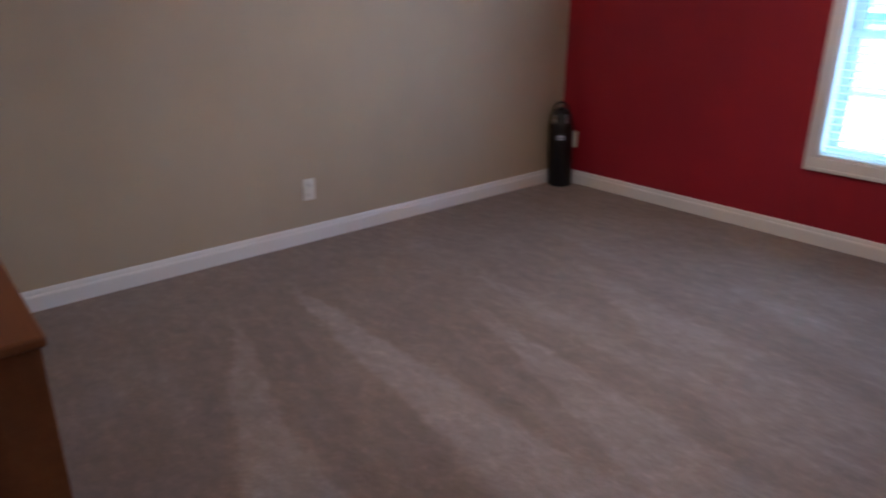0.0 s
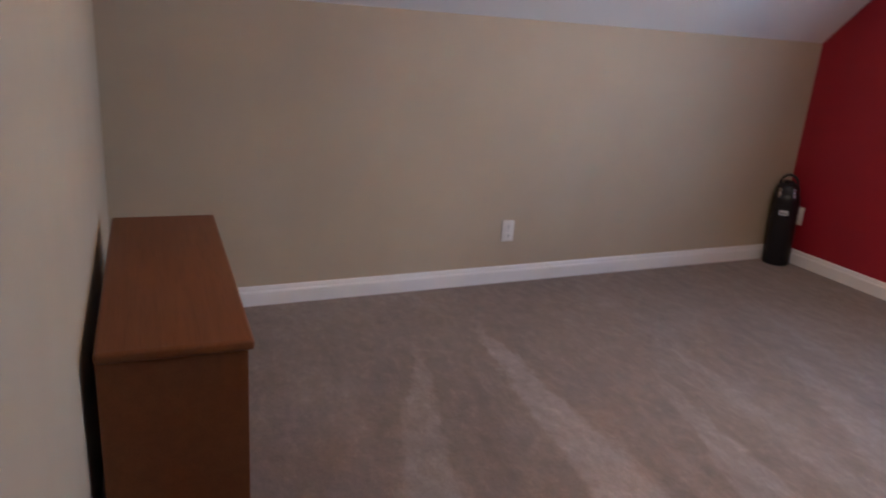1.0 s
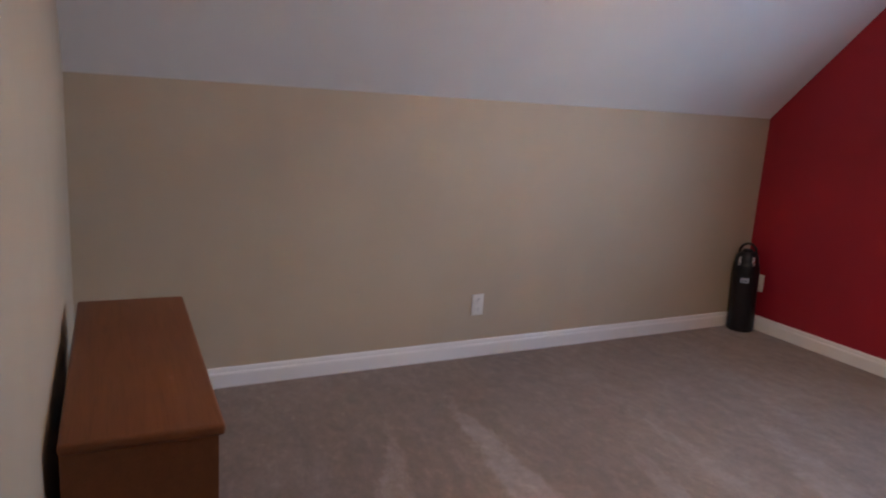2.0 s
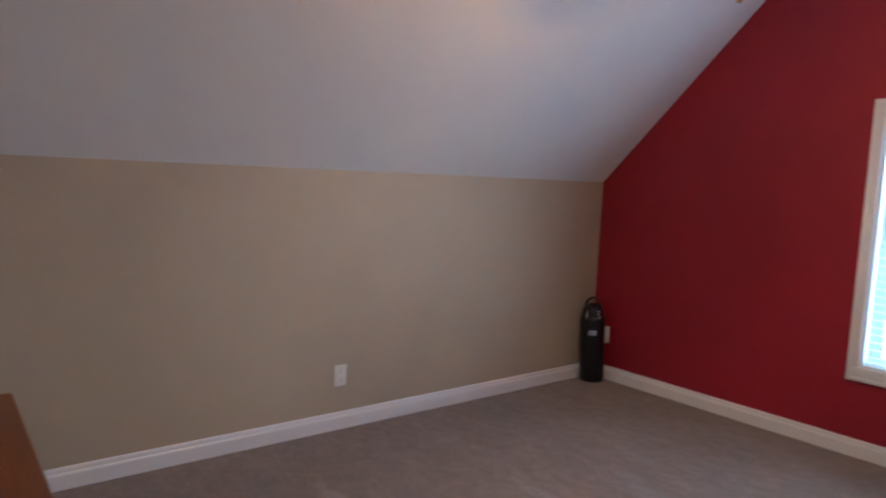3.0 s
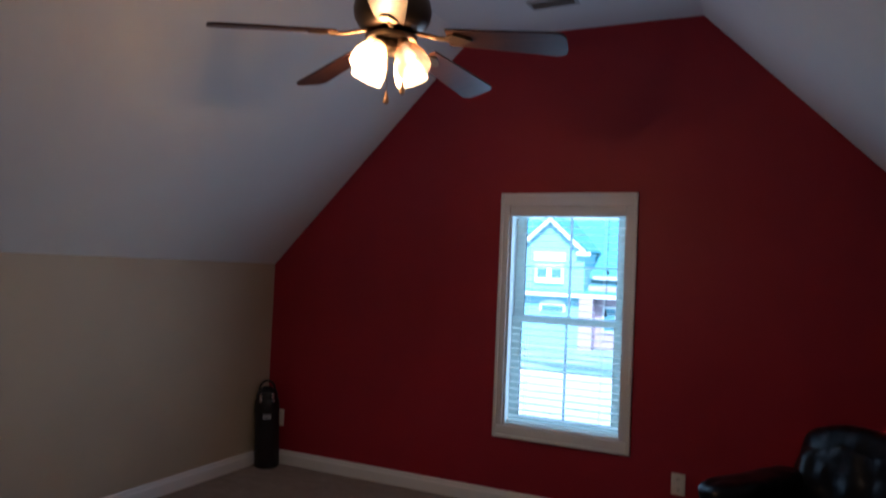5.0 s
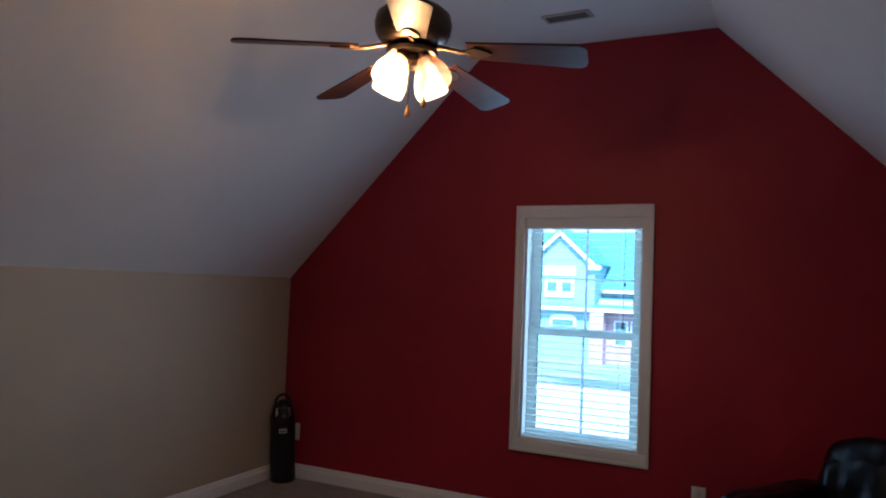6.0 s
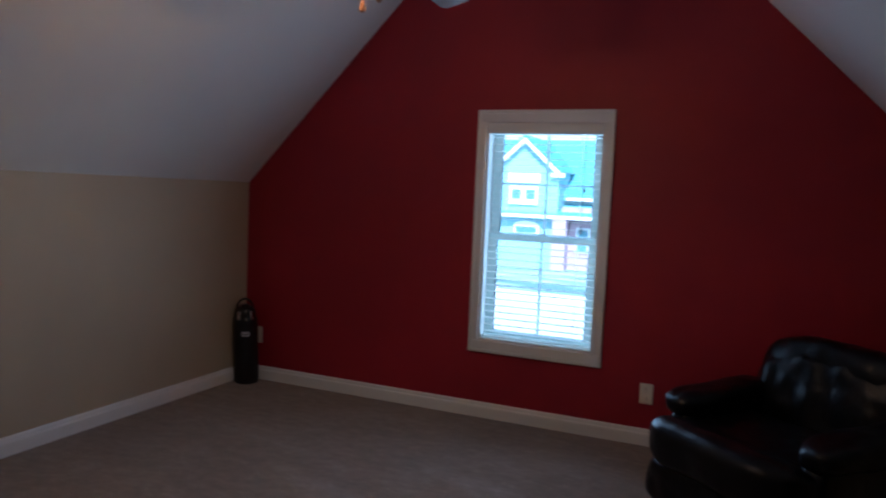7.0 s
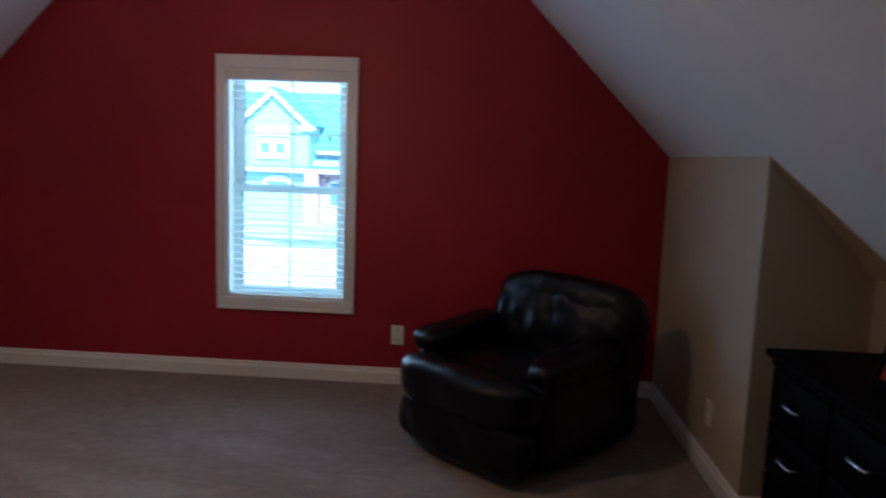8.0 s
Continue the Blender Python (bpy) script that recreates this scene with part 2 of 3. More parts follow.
l_.new(ramp(n_, l_, fade_.outputs[0], [(0.0, (0.16, 0.055, 0.012)), (0.45, (0.5, 0.24, 0.07)), (0.8, (1.0, 0.66, 0.32))]), b_.inputs["Emission Color"])
b_.inputs["Emission Strength"].default_value = LAMP_GLOW
lx_, tp_ = n_.new("ShaderNodeMixShader"), n_.new("ShaderNodeBsdfTransparent")
tp_.inputs["Color"].default_value = (1.0, 0.86, 0.66, 1)
lx_.inputs[0].default_value = 0.6
l_.new(b_.outputs[0], lx_.inputs[1])
l_.new(tp_.outputs[0], lx_.inputs[2])
l_.new(lx_.outputs[0], n_["Material Output"].inputs[0])
# copy of LAMP for the weak bulb; its dimness is also put into a darker base colour
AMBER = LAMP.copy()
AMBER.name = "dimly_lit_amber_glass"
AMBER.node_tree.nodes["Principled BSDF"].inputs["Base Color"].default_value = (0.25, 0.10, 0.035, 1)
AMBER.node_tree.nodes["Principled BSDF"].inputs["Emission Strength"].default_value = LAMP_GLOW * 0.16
BULB, n_, l_, b_ = material("lit_bulb", (1, 0.9, 0.75), 0.4)
b_.inputs["Emission Color"].default_value = (1.0, 0.8, 0.55, 1)
b_.inputs["Emission Strength"].default_value = LAMP_GLOW * 2
lx_, tp_ = n_.new("ShaderNodeMixShader"), n_.new("ShaderNodeBsdfTransparent")
lx_.inputs[0].default_value = 0.85
l_.new(b_.outputs[0], lx_.inputs[1])
l_.new(tp_.outputs[0], lx_.inputs[2])
l_.new(lx_.outputs[0], n_["Material Output"].inputs[0])

# outdoors
ROOF = plastic("blue_grey_shingle", (0.11, 0.30, 0.34), 0.9)
SIDING = plastic("pale_blue_grey_siding", (0.29, 0.49, 0.52), 0.8)
BRICK = plastic("pinkish_brick", (0.44, 0.32, 0.35), 0.9)
FASCIA = plastic("white_fascia_paint", (0.85, 0.85, 0.85), 0.6)
PANE = plastic("dark_reflecting_pane", (0.12, 0.24, 0.28), 0.1)
LAWN, n_, l_, b_ = material("pale_dry_lawn_and_concrete", (0.5, 0.5, 0.46), 0.95)
g_ = noise_node(n_, l_, coords(n_, l_, (0.25, 0.9, 1)), 0.8, 5)
l_.new(ramp(n_, l_, g_, [(0.38, (0.13, 0.22, 0.20)), (0.5, (0.30, 0.40, 0.38)), (0.62, (0.46, 0.54, 0.53))]), b_.inputs["Base Color"])
ROAD = plastic("sunlit_concrete_road", (0.62, 0.62, 0.60), 0.9)


# ---- mesh helpers ----
def mesh_of(name, bm, mat, smooth=False):
    me = bpy.data.meshes.new(name)
    bmesh.ops.recalc_face_normals(bm, faces=bm.faces)
    bm.to_mesh(me)
    bm.free()
    me.materials.append(mat)
    if smooth:
        me.polygons.foreach_set("use_smooth", [True] * len(me.polygons))
        me.set_sharp_from_angle(angle=radians(38))
    return me


def part(name, bm, mat, parent, label="", smooth=False):
    ob = new(name, mesh_of(name, bm, mat, smooth))
    ob.parent = parent
    return tagged(ob, label) if label else ob


def single(name, bm, mat, label="", category="", group="", kind="", smooth=False):
    return tagged(new(name, mesh_of(name, bm, mat, smooth)), label, category, group, kind)


def thing(name, label, category, m=None, group=""):
    e = tagged(new(name), label, category, group)
    e.empty_display_size = 0.1
    if m is not None:
        e.matrix_world = m
    return e


def add_box(bm, x0, y0, z0, x1, y1, z1, bevel=0.0, seg=2):
    r = bmesh.ops.create_cube(bm, size=1, matrix=Matrix.Translation(((x0 + x1) / 2, (y0 + y1) / 2, (z0 + z1) / 2)) @ Matrix.Diagonal((abs(x1 - x0), abs(y1 - y0), abs(z1 - z0), 1)))
    if bevel:
        edges = {e for v in r["verts"] for e in v.link_edges}
        bmesh.ops.bevel(bm, geom=list(edges), offset=bevel, segments=seg, affect="EDGES", profile=0.5)
    return bm


def boxm(x0, y0, z0, x1, y1, z1, bevel=0.0, seg=2):
    return add_box(bmesh.new(), x0, y0, z0, x1, y1, z1, bevel, seg)


def add_prism(bm, pts, axis, a, b):
    """Extrudes a polygon, given in the other two axes in order, from a to b along an axis."""
    def at(p, k):
        return (k, *p) if axis == 0 else (p[0], k, p[1]) if axis == 1 else (*p, k)
    lo, hi = [bm.verts.new(at(p, a)) for p in pts], [bm.verts.new(at(p, b)) for p in pts]
    bm.faces.new(lo)
    bm.faces.new(hi[::-1])
    for i in range(len(pts)):
        j = (i + 1) % len(pts)
        bm.faces.new((lo[i], hi[i], hi[j], lo[j]))
    return bm


def add_lathe(bm, prof, seg=28, m=Matrix()):
    """Turns a profile of (radius, height) round z; radius 0 closes an end."""
    rings = []
    for r, z in prof:
        if r < 1e-6:
            rings.append([bm.verts.new(m @ Vector((0, 0, z)))])
        else:
            rings.append([bm.verts.new(m @ Vector((r * math.cos(2 * math.pi * i / seg), r * math.sin(2 * math.pi * i / seg), z))) for i in range(seg)])
    for a, b in zip(rings, rings[1:]):
        for i in range(seg):
            j = (i + 1) % seg
            q = [a[i % len(a)], a[j % len(a)], b[j % len(b)], b[i % len(b)]]
            q = list(dict.fromkeys(q))
            if len(q) > 2:
                bm.faces.new(q)
    return bm


def lathe(prof, seg=28, m=Matrix()):
    return add_lathe(bmesh.new(), prof, seg, m)


def add_tube(bm, pts, r, seg=8):
    """A round rod through points."""
    pts = [Vector(p) for p in pts]
    rings = []
    for i, p in enumerate(pts):
        d = (pts[min(i + 1, len(pts) - 1)] - pts[max(i - 1, 0)]).normalized()
        q = d.to_track_quat("Z", "Y").to_matrix()
        rings.append([bm.verts.new(p + q @ Vector((r * math.cos(2 * math.pi * k / seg), r * math.sin(2 * math.pi * k / seg), 0))) for k in range(seg)])
    for a, b in zip(rings, rings[1:]):
        for i in range(seg):
            j = (i + 1) % seg
            bm.faces.new((a[i], a[j], b[j], b[i]))
    bm.faces.new(rings[0][::-1])
    bm.faces.new(rings[-1])
    return bm


def tube(pts, r, seg=8):
    return add_tube(bmesh.new(), pts, r, seg)


def cushion(center, size, power=4.0, cuts=14, wrinkle=0.0, seed=0.0, turn=(0, 0, 0), shape=None):
    """A stuffed pad: a rounded block with soft folds. shape(u) may bend it, in -1..1 coordinates."""
    bm = bmesh.new()
    bmesh.ops.create_cube(bm, size=2)
    bmesh.ops.subdivide_edges(bm, edges=bm.edges[:], cuts=cuts, use_grid_fill=True)
    rot = Euler([radians(a) for a in turn]).to_matrix()
    half = Vector(size) / 2
    for v in bm.verts:
        u = v.co
        k = (abs(u.x) ** power + abs(u.y) ** power + abs(u.z) ** power) ** (-1 / power)
        u = u * k
        nrm = u.normalized()
        if shape:
            u = Vector(shape(u))
        p = Vector((u.x * half.x, u.y * half.y, u.z * half.z))
        if wrinkle:
            q = p * 7 + Vector((seed, seed * 1.7, 0))
            p += nrm * wrinkle * (noise.noise(q) + 0.6 * noise.noise(q * 2.3))
        v.co = rot @ p + Vector(center)
    return bm


# ---- the room ----
def structure(name, bm, mat, label, smooth=False):
    return single(name, bm, mat, label, kind="structure", smooth=smooth)


floor_bm = bmesh.new()
add_box(floor_bm, -TH, BACK - TH, -0.25, ALCX + TH, TH, 0)
structure("floor", floor_bm, CARPET, "beige cut-pile carpet with brushed vacuum lanes")

# gable wall with the window opening
gw = bmesh.new()
add_prism(gw, [(-TH, 0), (WX0, 0), (WX0, FLAT), (RUN, FLAT), (0, KNEE), (-TH, KNEE)], 1, 0, 0.20)
add_prism(gw, [(WX1, 0), (ALCX + TH, 0), (ALCX + TH, KNEE - 0.44), (W, KNEE), (W - RUN, FLAT), (WX1, FLAT)], 1, 0, 0.20)
add_box(gw, WX0, 0, 0, WX1, 0.20, WZ0)
add_box(gw, WX0, 0, WZ1, WX1, 0.20, FLAT)
structure("wall_north", gw, RED, "deep red painted gable wall round the window")
structure("wall_west", boxm(-TH, BACK, 0, 0, 0, KNEE), CREAM, "beige painted low knee wall")

we = bmesh.new()
add_box(we, W, ALC0, 0, W + TH, 0, KNEE)
structure("wall_east", we, CREAM, "beige painted knee wall beside the alcove")
wa = bmesh.new()
add_prism(wa, [(W + TH, 0), (ALCX, 0), (ALCX, KNEE - (ALCX - W) * PITCH), (W + TH, KNEE - TH * PITCH)], 1, ALC0, ALC0 + 0.1)
structure("wall_alcove_cheek", wa, CREAM, "beige painted side wall of the alcove under the slope")
structure("wall_alcove_back", boxm(ALCX, BACK, 0, ALCX + TH, 0, KNEE - (ALCX - W) * PITCH), CREAM, "low beige painted back wall of the alcove")
wc = bmesh.new()
add_prism(wc, [(W + TH, 0), (ALCX, 0), (ALCX, KNEE - (ALCX - W) * PITCH), (W + TH, KNEE - TH * PITCH)], 1, ALC1 - 0.1, ALC1)
structure("wall_alcove_far_cheek", wc, CREAM, "beige painted side wall of the alcove")
structure("wall_east_landing", boxm(W, BACK, 0, W + TH, ALC1, KNEE), CREAM, "beige painted knee wall by the landing")

# partition beside the opening where the camera stands, a little out of square
SX = 2.72
ws = bmesh.new()
add_prism(ws, [(0, south_y(0)), (SX, south_y(SX)), (SX, south_y(SX) - 0.12), (0, south_y(0) - 0.12)], 2, 0, KNEE)
sl = [(0, KNEE), (SX, KNEE), (SX, FLAT), (RUN, FLAT)]
lo = [ws.verts.new((x, south_y(x), z)) for x, z in sl]
hi = [ws.verts.new((x, south_y(x) - 0.12, z)) for x, z in sl]
ws.faces.new(lo)
ws.faces.new(hi[::-1])
for i in range(4):
    ws.faces.new((lo[i], hi[i], hi[(i + 1) % 4], lo[(i + 1) % 4]))
structure("wall_south", ws, CREAM, "beige painted partition wall behind the wooden chest")
bk = bmesh.new()
add_prism(bk, [(-TH, 0), (ALCX, 0), (ALCX, KNEE - 0.44), (W, KNEE), (W - RUN, FLAT), (RUN, FLAT), (0, KNEE), (-TH, KNEE)], 1, BACK - TH, BACK)
structure("wall_landing", bk, CREAM, "plain beige wall closing the landing")

# ceilings: two slopes and the flat strip
t_ = 0.16
cw = bmesh.new()
add_prism(cw, [(-TH, KNEE - TH * PITCH + 0.002), (RUN, FLAT), (RUN, FLAT + t_ * 1.4), (-TH, KNEE + t_ * 1.4 - TH * PITCH)], 1, BACK - TH, TH)
structure("ceiling_west_slope", cw, WHITE, "white painted sloped ceiling")
ce = bmesh.new()
xe = ALCX + TH
ze = KNEE - (xe - W) * PITCH
add_prism(ce, [(W - RUN, FLAT), (xe, ze), (xe, ze + t_ * 1.4), (W - RUN, FLAT + t_ * 1.4)], 1, BACK - TH, TH)
structure("ceiling_east_slope", ce, WHITE, "white painted sloped ceiling over the alcove")
structure("ceiling_flat", boxm(RUN, BACK - TH, FLAT, W - RUN, TH, FLAT + 0.22), WHITE, "white painted flat strip of ceiling")

# wall colour carried onto the slope in the alcove's corner
sp = bmesh.new()
pts = [(W, ALC0), (ALCX, ALC0), (ALCX, ALC0 - 0.24)]
low = [sp.verts.new((x - 0.003, y, KNEE - (x - W) * PITCH - 0.003)) for x, y in pts]
top = [sp.verts.new((x, y, KNEE - (x - W) * PITCH + 0.002)) for x, y in pts]
sp.faces.new(low)
sp.faces.new(top[::-1])
for i in range(3):
    sp.faces.new((low[i], top[i], top[(i + 1) % 3], low[(i + 1) % 3]))
structure("trim_alcove_slope", sp, CREAM, "beige painted strip on the alcove's sloped ceiling")

# baseboards: board with a moulded top
BB = 0.098
BASE_PROFILE = [(0, 0), (0.016, 0), (0.016, BB - 0.035), (0.0145, BB - 0.028), (0.010, BB - 0.022), (0.009, BB - 0.012), (0.006, BB - 0.003), (0.003, BB), (0, BB)]


def baseboard(x0, y0, x1, y1):
    """Runs along a wall, from one floor point to another, the room on its left."""
    d = Vector((x1 - x0, y1 - y0, 0))
    nrm = Vector((-d.y, d.x, 0)).normalized()
    bm = bmesh.new()
    a = [bm.verts.new(Vector((x0, y0, 0)) + nrm * p + Vector((0, 0, h))) for p, h in BASE_PROFILE]
    b = [bm.verts.new(Vector((x1, y1, 0)) + nrm * p + Vector((0, 0, h))) for p, h in BASE_PROFILE]
    bm.faces.new(a)
    bm.faces.new(b[::-1])
    for i in range(len(a)):
        j = (i + 1) % len(a)
        bm.faces.new((a[i], b[i], b[j], a[j]))
    return structure("baseboard", bm, TRIM, "white painted moulded baseboard along the wall")


baseboard(W - 0.016, 0, 0.016, 0)
baseboard(0, 0, 0, south_y(0))
baseboard(0.016, south_y(0.016), SX, south_y(SX))
baseboard(W, ALC0, W, 0)
baseboard(ALCX, ALC0, W, ALC0)

# ---- window ----
win = tagged(new("window_1"), "white double-hung window with divided sashes and lowered blind", "window", kind="structure")
CW = 0.050             # casing at the sides
CH = 0.066             # casing above and below


def casing(x0, z0, x1, z1, name):
    bm = bmesh.new()
    add_box(bm, x0, -0.018, z0, x1, 0, z1, 0.004)
    part(name, bm, TRIM, win, smooth=True)


casing(WX0 - CW, WZ1 + 0.0, WX1 + CW, WZ1 + CH, "head_casing")
casing(WX0 - CW, WZ0 - CH, WX1 + CW, WZ0, "bottom_casing")
casing(WX0 - CW, WZ0, WX0, WZ1, "side_casing")
casing(WX1, WZ0, WX1 + CW, WZ1, "side_casing")
for x0, z0, x1, z1 in ((WX0 - CW - 0.008, WZ0 - CH - 0.008, WX0 - CW + 0.012, WZ1 + CH + 0.008), (WX1 + CW - 0.012, WZ0 - CH - 0.008, WX1 + CW + 0.008, WZ1 + CH + 0.008), (WX0 - CW + 0.012, WZ1 + CH - 0.012, WX1 + CW - 0.012, WZ1 + CH + 0.008), (WX0 - CW + 0.012, WZ0 - CH - 0.008, WX1 + CW - 0.012, WZ0 - CH + 0.012)):
    part("back_band", boxm(x0, -0.025, z0, x1, -0.001, z1, 0.004), TRIM, win, smooth=True)
JT = 0.014
for x0, z0, x1, z1 in ((WX0, WZ0, WX0 + JT, WZ1), (WX1 - JT, WZ0, WX1, WZ1), (WX0 + JT, WZ0, WX1 - JT, WZ0 + JT), (WX0 + JT, WZ1 - JT, WX1 - JT, WZ1)):
    part("jamb", boxm(x0, 0.0, z0, x1, 0.21, z1), TRIM, win)
MEET = 1.150


STILE = 0.058


def sash(x0, x1, z0, z1, y0, y1):
    s = part("sash", boxm(x0, y0, z1 - 0.04, x1, y1, z1, 0.003), VINYL, win)
    for a in ((x0, y0, z0, x1, y1, z0 + 0.045), (x0, y0, z0 + 0.045, x0 + STILE, y1, z1 - 0.04), (x1 - STILE, y0, z0 + 0.045, x1, y1, z1 - 0.04)):
        part("rail", boxm(*a, 0.003), VINYL, s)
    xm, zm, ym = (x0 + x1) / 2, (z0 + z1) / 2, (y0 + y1) / 2
    part("muntin", boxm(xm - 0.0075, ym - 0.004, z0 + 0.045, xm + 0.0075, ym + 0.004, z1 - 0.04), GRILLE, s)
    part("muntin", boxm(x0 + STILE, ym - 0.0035, zm - 0.0055, x1 - STILE, ym + 0.0035, zm + 0.0055), GRILLE, s)
    for xg in (x0 + STILE, x1 - STILE - 0.003):
        part("gasket", boxm(xg, ym - 0.004, z0 + 0.045, xg + 0.003, ym + 0.004, z1 - 0.04), SLOT, s, "thin dark glazing gasket")
    g = part("pane", boxm(x0 + STILE - 0.004, ym + 0.007, z0 + 0.04, x1 - STILE + 0.004, ym + 0.010, z1 - 0.035), GLASS, s, "clear glass pane")
    g.visible_shadow = False


sash(WX0 + JT, WX1 - JT, WZ0 + JT, MEET + 0.022, 0.066, 0.099)
sash(WX0 + JT, WX1 - JT, MEET - 0.022, WZ1 - JT, 0.102, 0.135)
part("sash_lock", boxm((WX0 + WX1) / 2 - 0.03, 0.069, MEET + 0.022, (WX0 + WX1) / 2 + 0.03, 0.094, MEET + 0.034, 0.004), VINYL, win)

# blind with open slats
blind = thing("window_blind", "white slatted blind lowered with open slats in the window", "blind")
BX0, BX1 = WX0 + JT + 0.006, WX1 - JT - 0.006
part("headrail", boxm(BX0, 0.004, WZ1 - JT - 0.058, BX1, 0.056, WZ1 - JT - 0.001, 0.004), BLIND, blind, smooth=True)
part("valance", boxm(WX0 + 0.005, -0.010, WZ1 - 0.068, WX1 - 0.005, 0.002, WZ1 - 0.007, 0.003), TRIM, blind, "cream valance over the headrail", smooth=True)
part("bottom_rail", boxm(BX0, 0.006, WZ0 + JT + 0.002, BX1, 0.052, WZ0 + JT + 0.02, 0.005), BLIND, blind, smooth=True)
slat_bm = bmesh.new()
prof = [(-0.024, -0.0004), (-0.012, 0.0002), (0, 0.0004), (0.012, 0.0002), (0.024, -0.0004)]
add_prism(slat_bm, prof + [(y, z + 0.0009) for y, z in prof[::-1]], 0, BX0 + 0.002, BX1 - 0.002)
slat_me = mesh_of("slat", slat_bm, BLIND)
SLAT_TOP, SLAT_LOW, PITCH_SLAT = WZ1 - JT - 0.078, WZ0 + JT + 0.035, 0.0418
count = int((SLAT_TOP - SLAT_LOW) / PITCH_SLAT) + 1
rs = random.Random(4)
for i in range(count):
    s = new("slat", slat_me)
    s.parent = blind
    s.matrix_world = pose(0, 0.029, SLAT_TOP - i * PITCH_SLAT, rs.uniform(-0.9, 0.7), rs.uniform(-0.08, 0.08), 0)
for x in (BX0 + 0.11, BX1 - 0.11):
    for y in (0.005, 0.053):
        part("ladder_cord", tube([(x, y, WZ0 + JT + 0.02), (x, y, WZ1 - JT - 0.06)], 0.0011, 5), BLIND, blind)
cx = BX1 - 0.085
lift = part("lift_cord", tube([(cx, -0.001, WZ1 - JT - 0.06), (cx - 0.003, -0.004, 1.5), (cx - 0.004, -0.004, 1.24)], 0.0016, 6), CORD, blind)
part("tassel", lathe([(0, 0.02), (0.004, 0.018), (0.008, -0.006), (0.0085, -0.022), (0, -0.024)], 10, Matrix.Translation((cx - 0.004, -0.004, 1.225))), CORD, lift, smooth=True)
part("tassel", lathe([(0, 0.014), (0.004, 0.012), (0.006, -0.006), (0, -0.014)], 10, Matrix.Translation((cx + 0.004, -0.004, 1.46))), CORD, lift, smooth=True)


# ---- outlets ----
def outlet(m, label):
    o = thing("wall_outlet", label, "outlet", m, "wall outlets")
    part("plate", boxm(-0.0375, -0.0065, -0.06, 0.0375, 0, 0.06, 0.003), PLATE, o, smooth=True)
    for z in (-0.027, 0.027):
        s = part("socket", boxm(-0.017, -0.0085, z - 0.0145, 0.017, -0.006, z + 0.0145, 0.0015), PLATE, o)
        for x in (-0.0065, 0.0065):
            part("slot", boxm(x - 0.0011, -0.0088, z - 0.001, x + 0.0011, -0.0083, z + 0.008), SLOT, s)
        part("slot", boxm(-0.0022, -0.0088, z - 0.010, 0.0022, -0.0083, z - 0.0055), SLOT, s)
    part("screw", lathe([(0, -0.001), (0.003, -0.001), (0.003, 0.0006), (0, 0.001)], 10, Matrix.Translation((0, -0.0066, 0)) @ pose(0, 0, 0, 90)), NICKEL, o)
    return o


outlet(pose(2.864, 0, 0.304), "white duplex outlet on the red wall beside recliner")
outlet(pose(0.114, 0, 0.325), "white duplex outlet on the red wall behind case")
outlet(pose(0, -2.165, 0.304, 0, 0, 90), "white duplex outlet on the beige knee wall")
outlet(pose(W, -1.04, 0.285, 0, 0, -90), "white duplex outlet on the beige wall by alcove")

# ---- ceiling register ----
vent = thing("ceiling_vent", "grey metal air register in the flat white ceiling", "vent", pose(2.178, -0.455, FLAT, 0, 0, -3) @ Matrix.Scale(0.88, 4))
# no hole behind the slats: the duct's shade is a dark-coloured plate
part("backing", boxm(-0.135, -0.045, -0.004, 0.135, 0.045, 0), DUCT_SHADE, vent, "dark plate in place of the shaded duct opening")
for a in ((-0.155, -0.065, -0.010, 0.155, -0.045, 0.0), (-0.155, 0.045, -0.010, 0.155, 0.065, 0.0), (-0.155, -0.045, -0.010, -0.135, 0.045, 0.0), (0.135, -0.045, -0.010, 0.155, 0.045, 0.0)):
    part("frame", boxm(*a, 0.002), VENTM, vent)
for i in range(8):
    y = -0.039 + i * 0.0112
    bm = bmesh.new()
    add_box(bm, -0.135, -0.006, -0.0006, 0.135, 0.006, 0.0006)
    bmesh.ops.transform(bm, matrix=pose(0, y, -0.009, 35), verts=bm.verts)
    part("slat", bm, VENTM, vent)

# ---- ceiling fan ----
FX, FY, FZ = 2.124, -2.092, 2.198
fan = thing("ceiling_fan", "dark bronze five-blade ceiling fan with lit glass shades", "ceiling fan", pose(FX, FY, FZ))
part("canopy", lathe([(0, FLAT - FZ), (0.07, FLAT - FZ), (0.068, FLAT - FZ - 0.02), (0.045, FLAT - FZ - 0.06), (0.02, FLAT - FZ - 0.075), (0, FLAT - FZ - 0.075)]), BRONZE, fan, smooth=True)
part("downrod", lathe([(0, 0.15), (0.013, 0.15), (0.013, FLAT - FZ - 0.06), (0, FLAT - FZ - 0.06)], 16), BRONZE, fan, smooth=True)
part("motor_housing", lathe([(0, 0.195), (0.03, 0.195), (0.045, 0.178), (0.10, 0.165), (0.128, 0.140), (0.134, 0.110), (0.130, 0.080), (0.118, 0.058), (0.10, 0.042), (0.06, 0.022), (0, 0.022)], 40), BRONZE, fan, "dark bronze motor housing", smooth=True)
part("flywheel", lathe([(0, 0.022), (0.085, 0.022), (0.09, 0.015), (0.085, 0.004), (0.05, 0.0), (0, 0.0)], 32), BRONZE, fan, smooth=True)
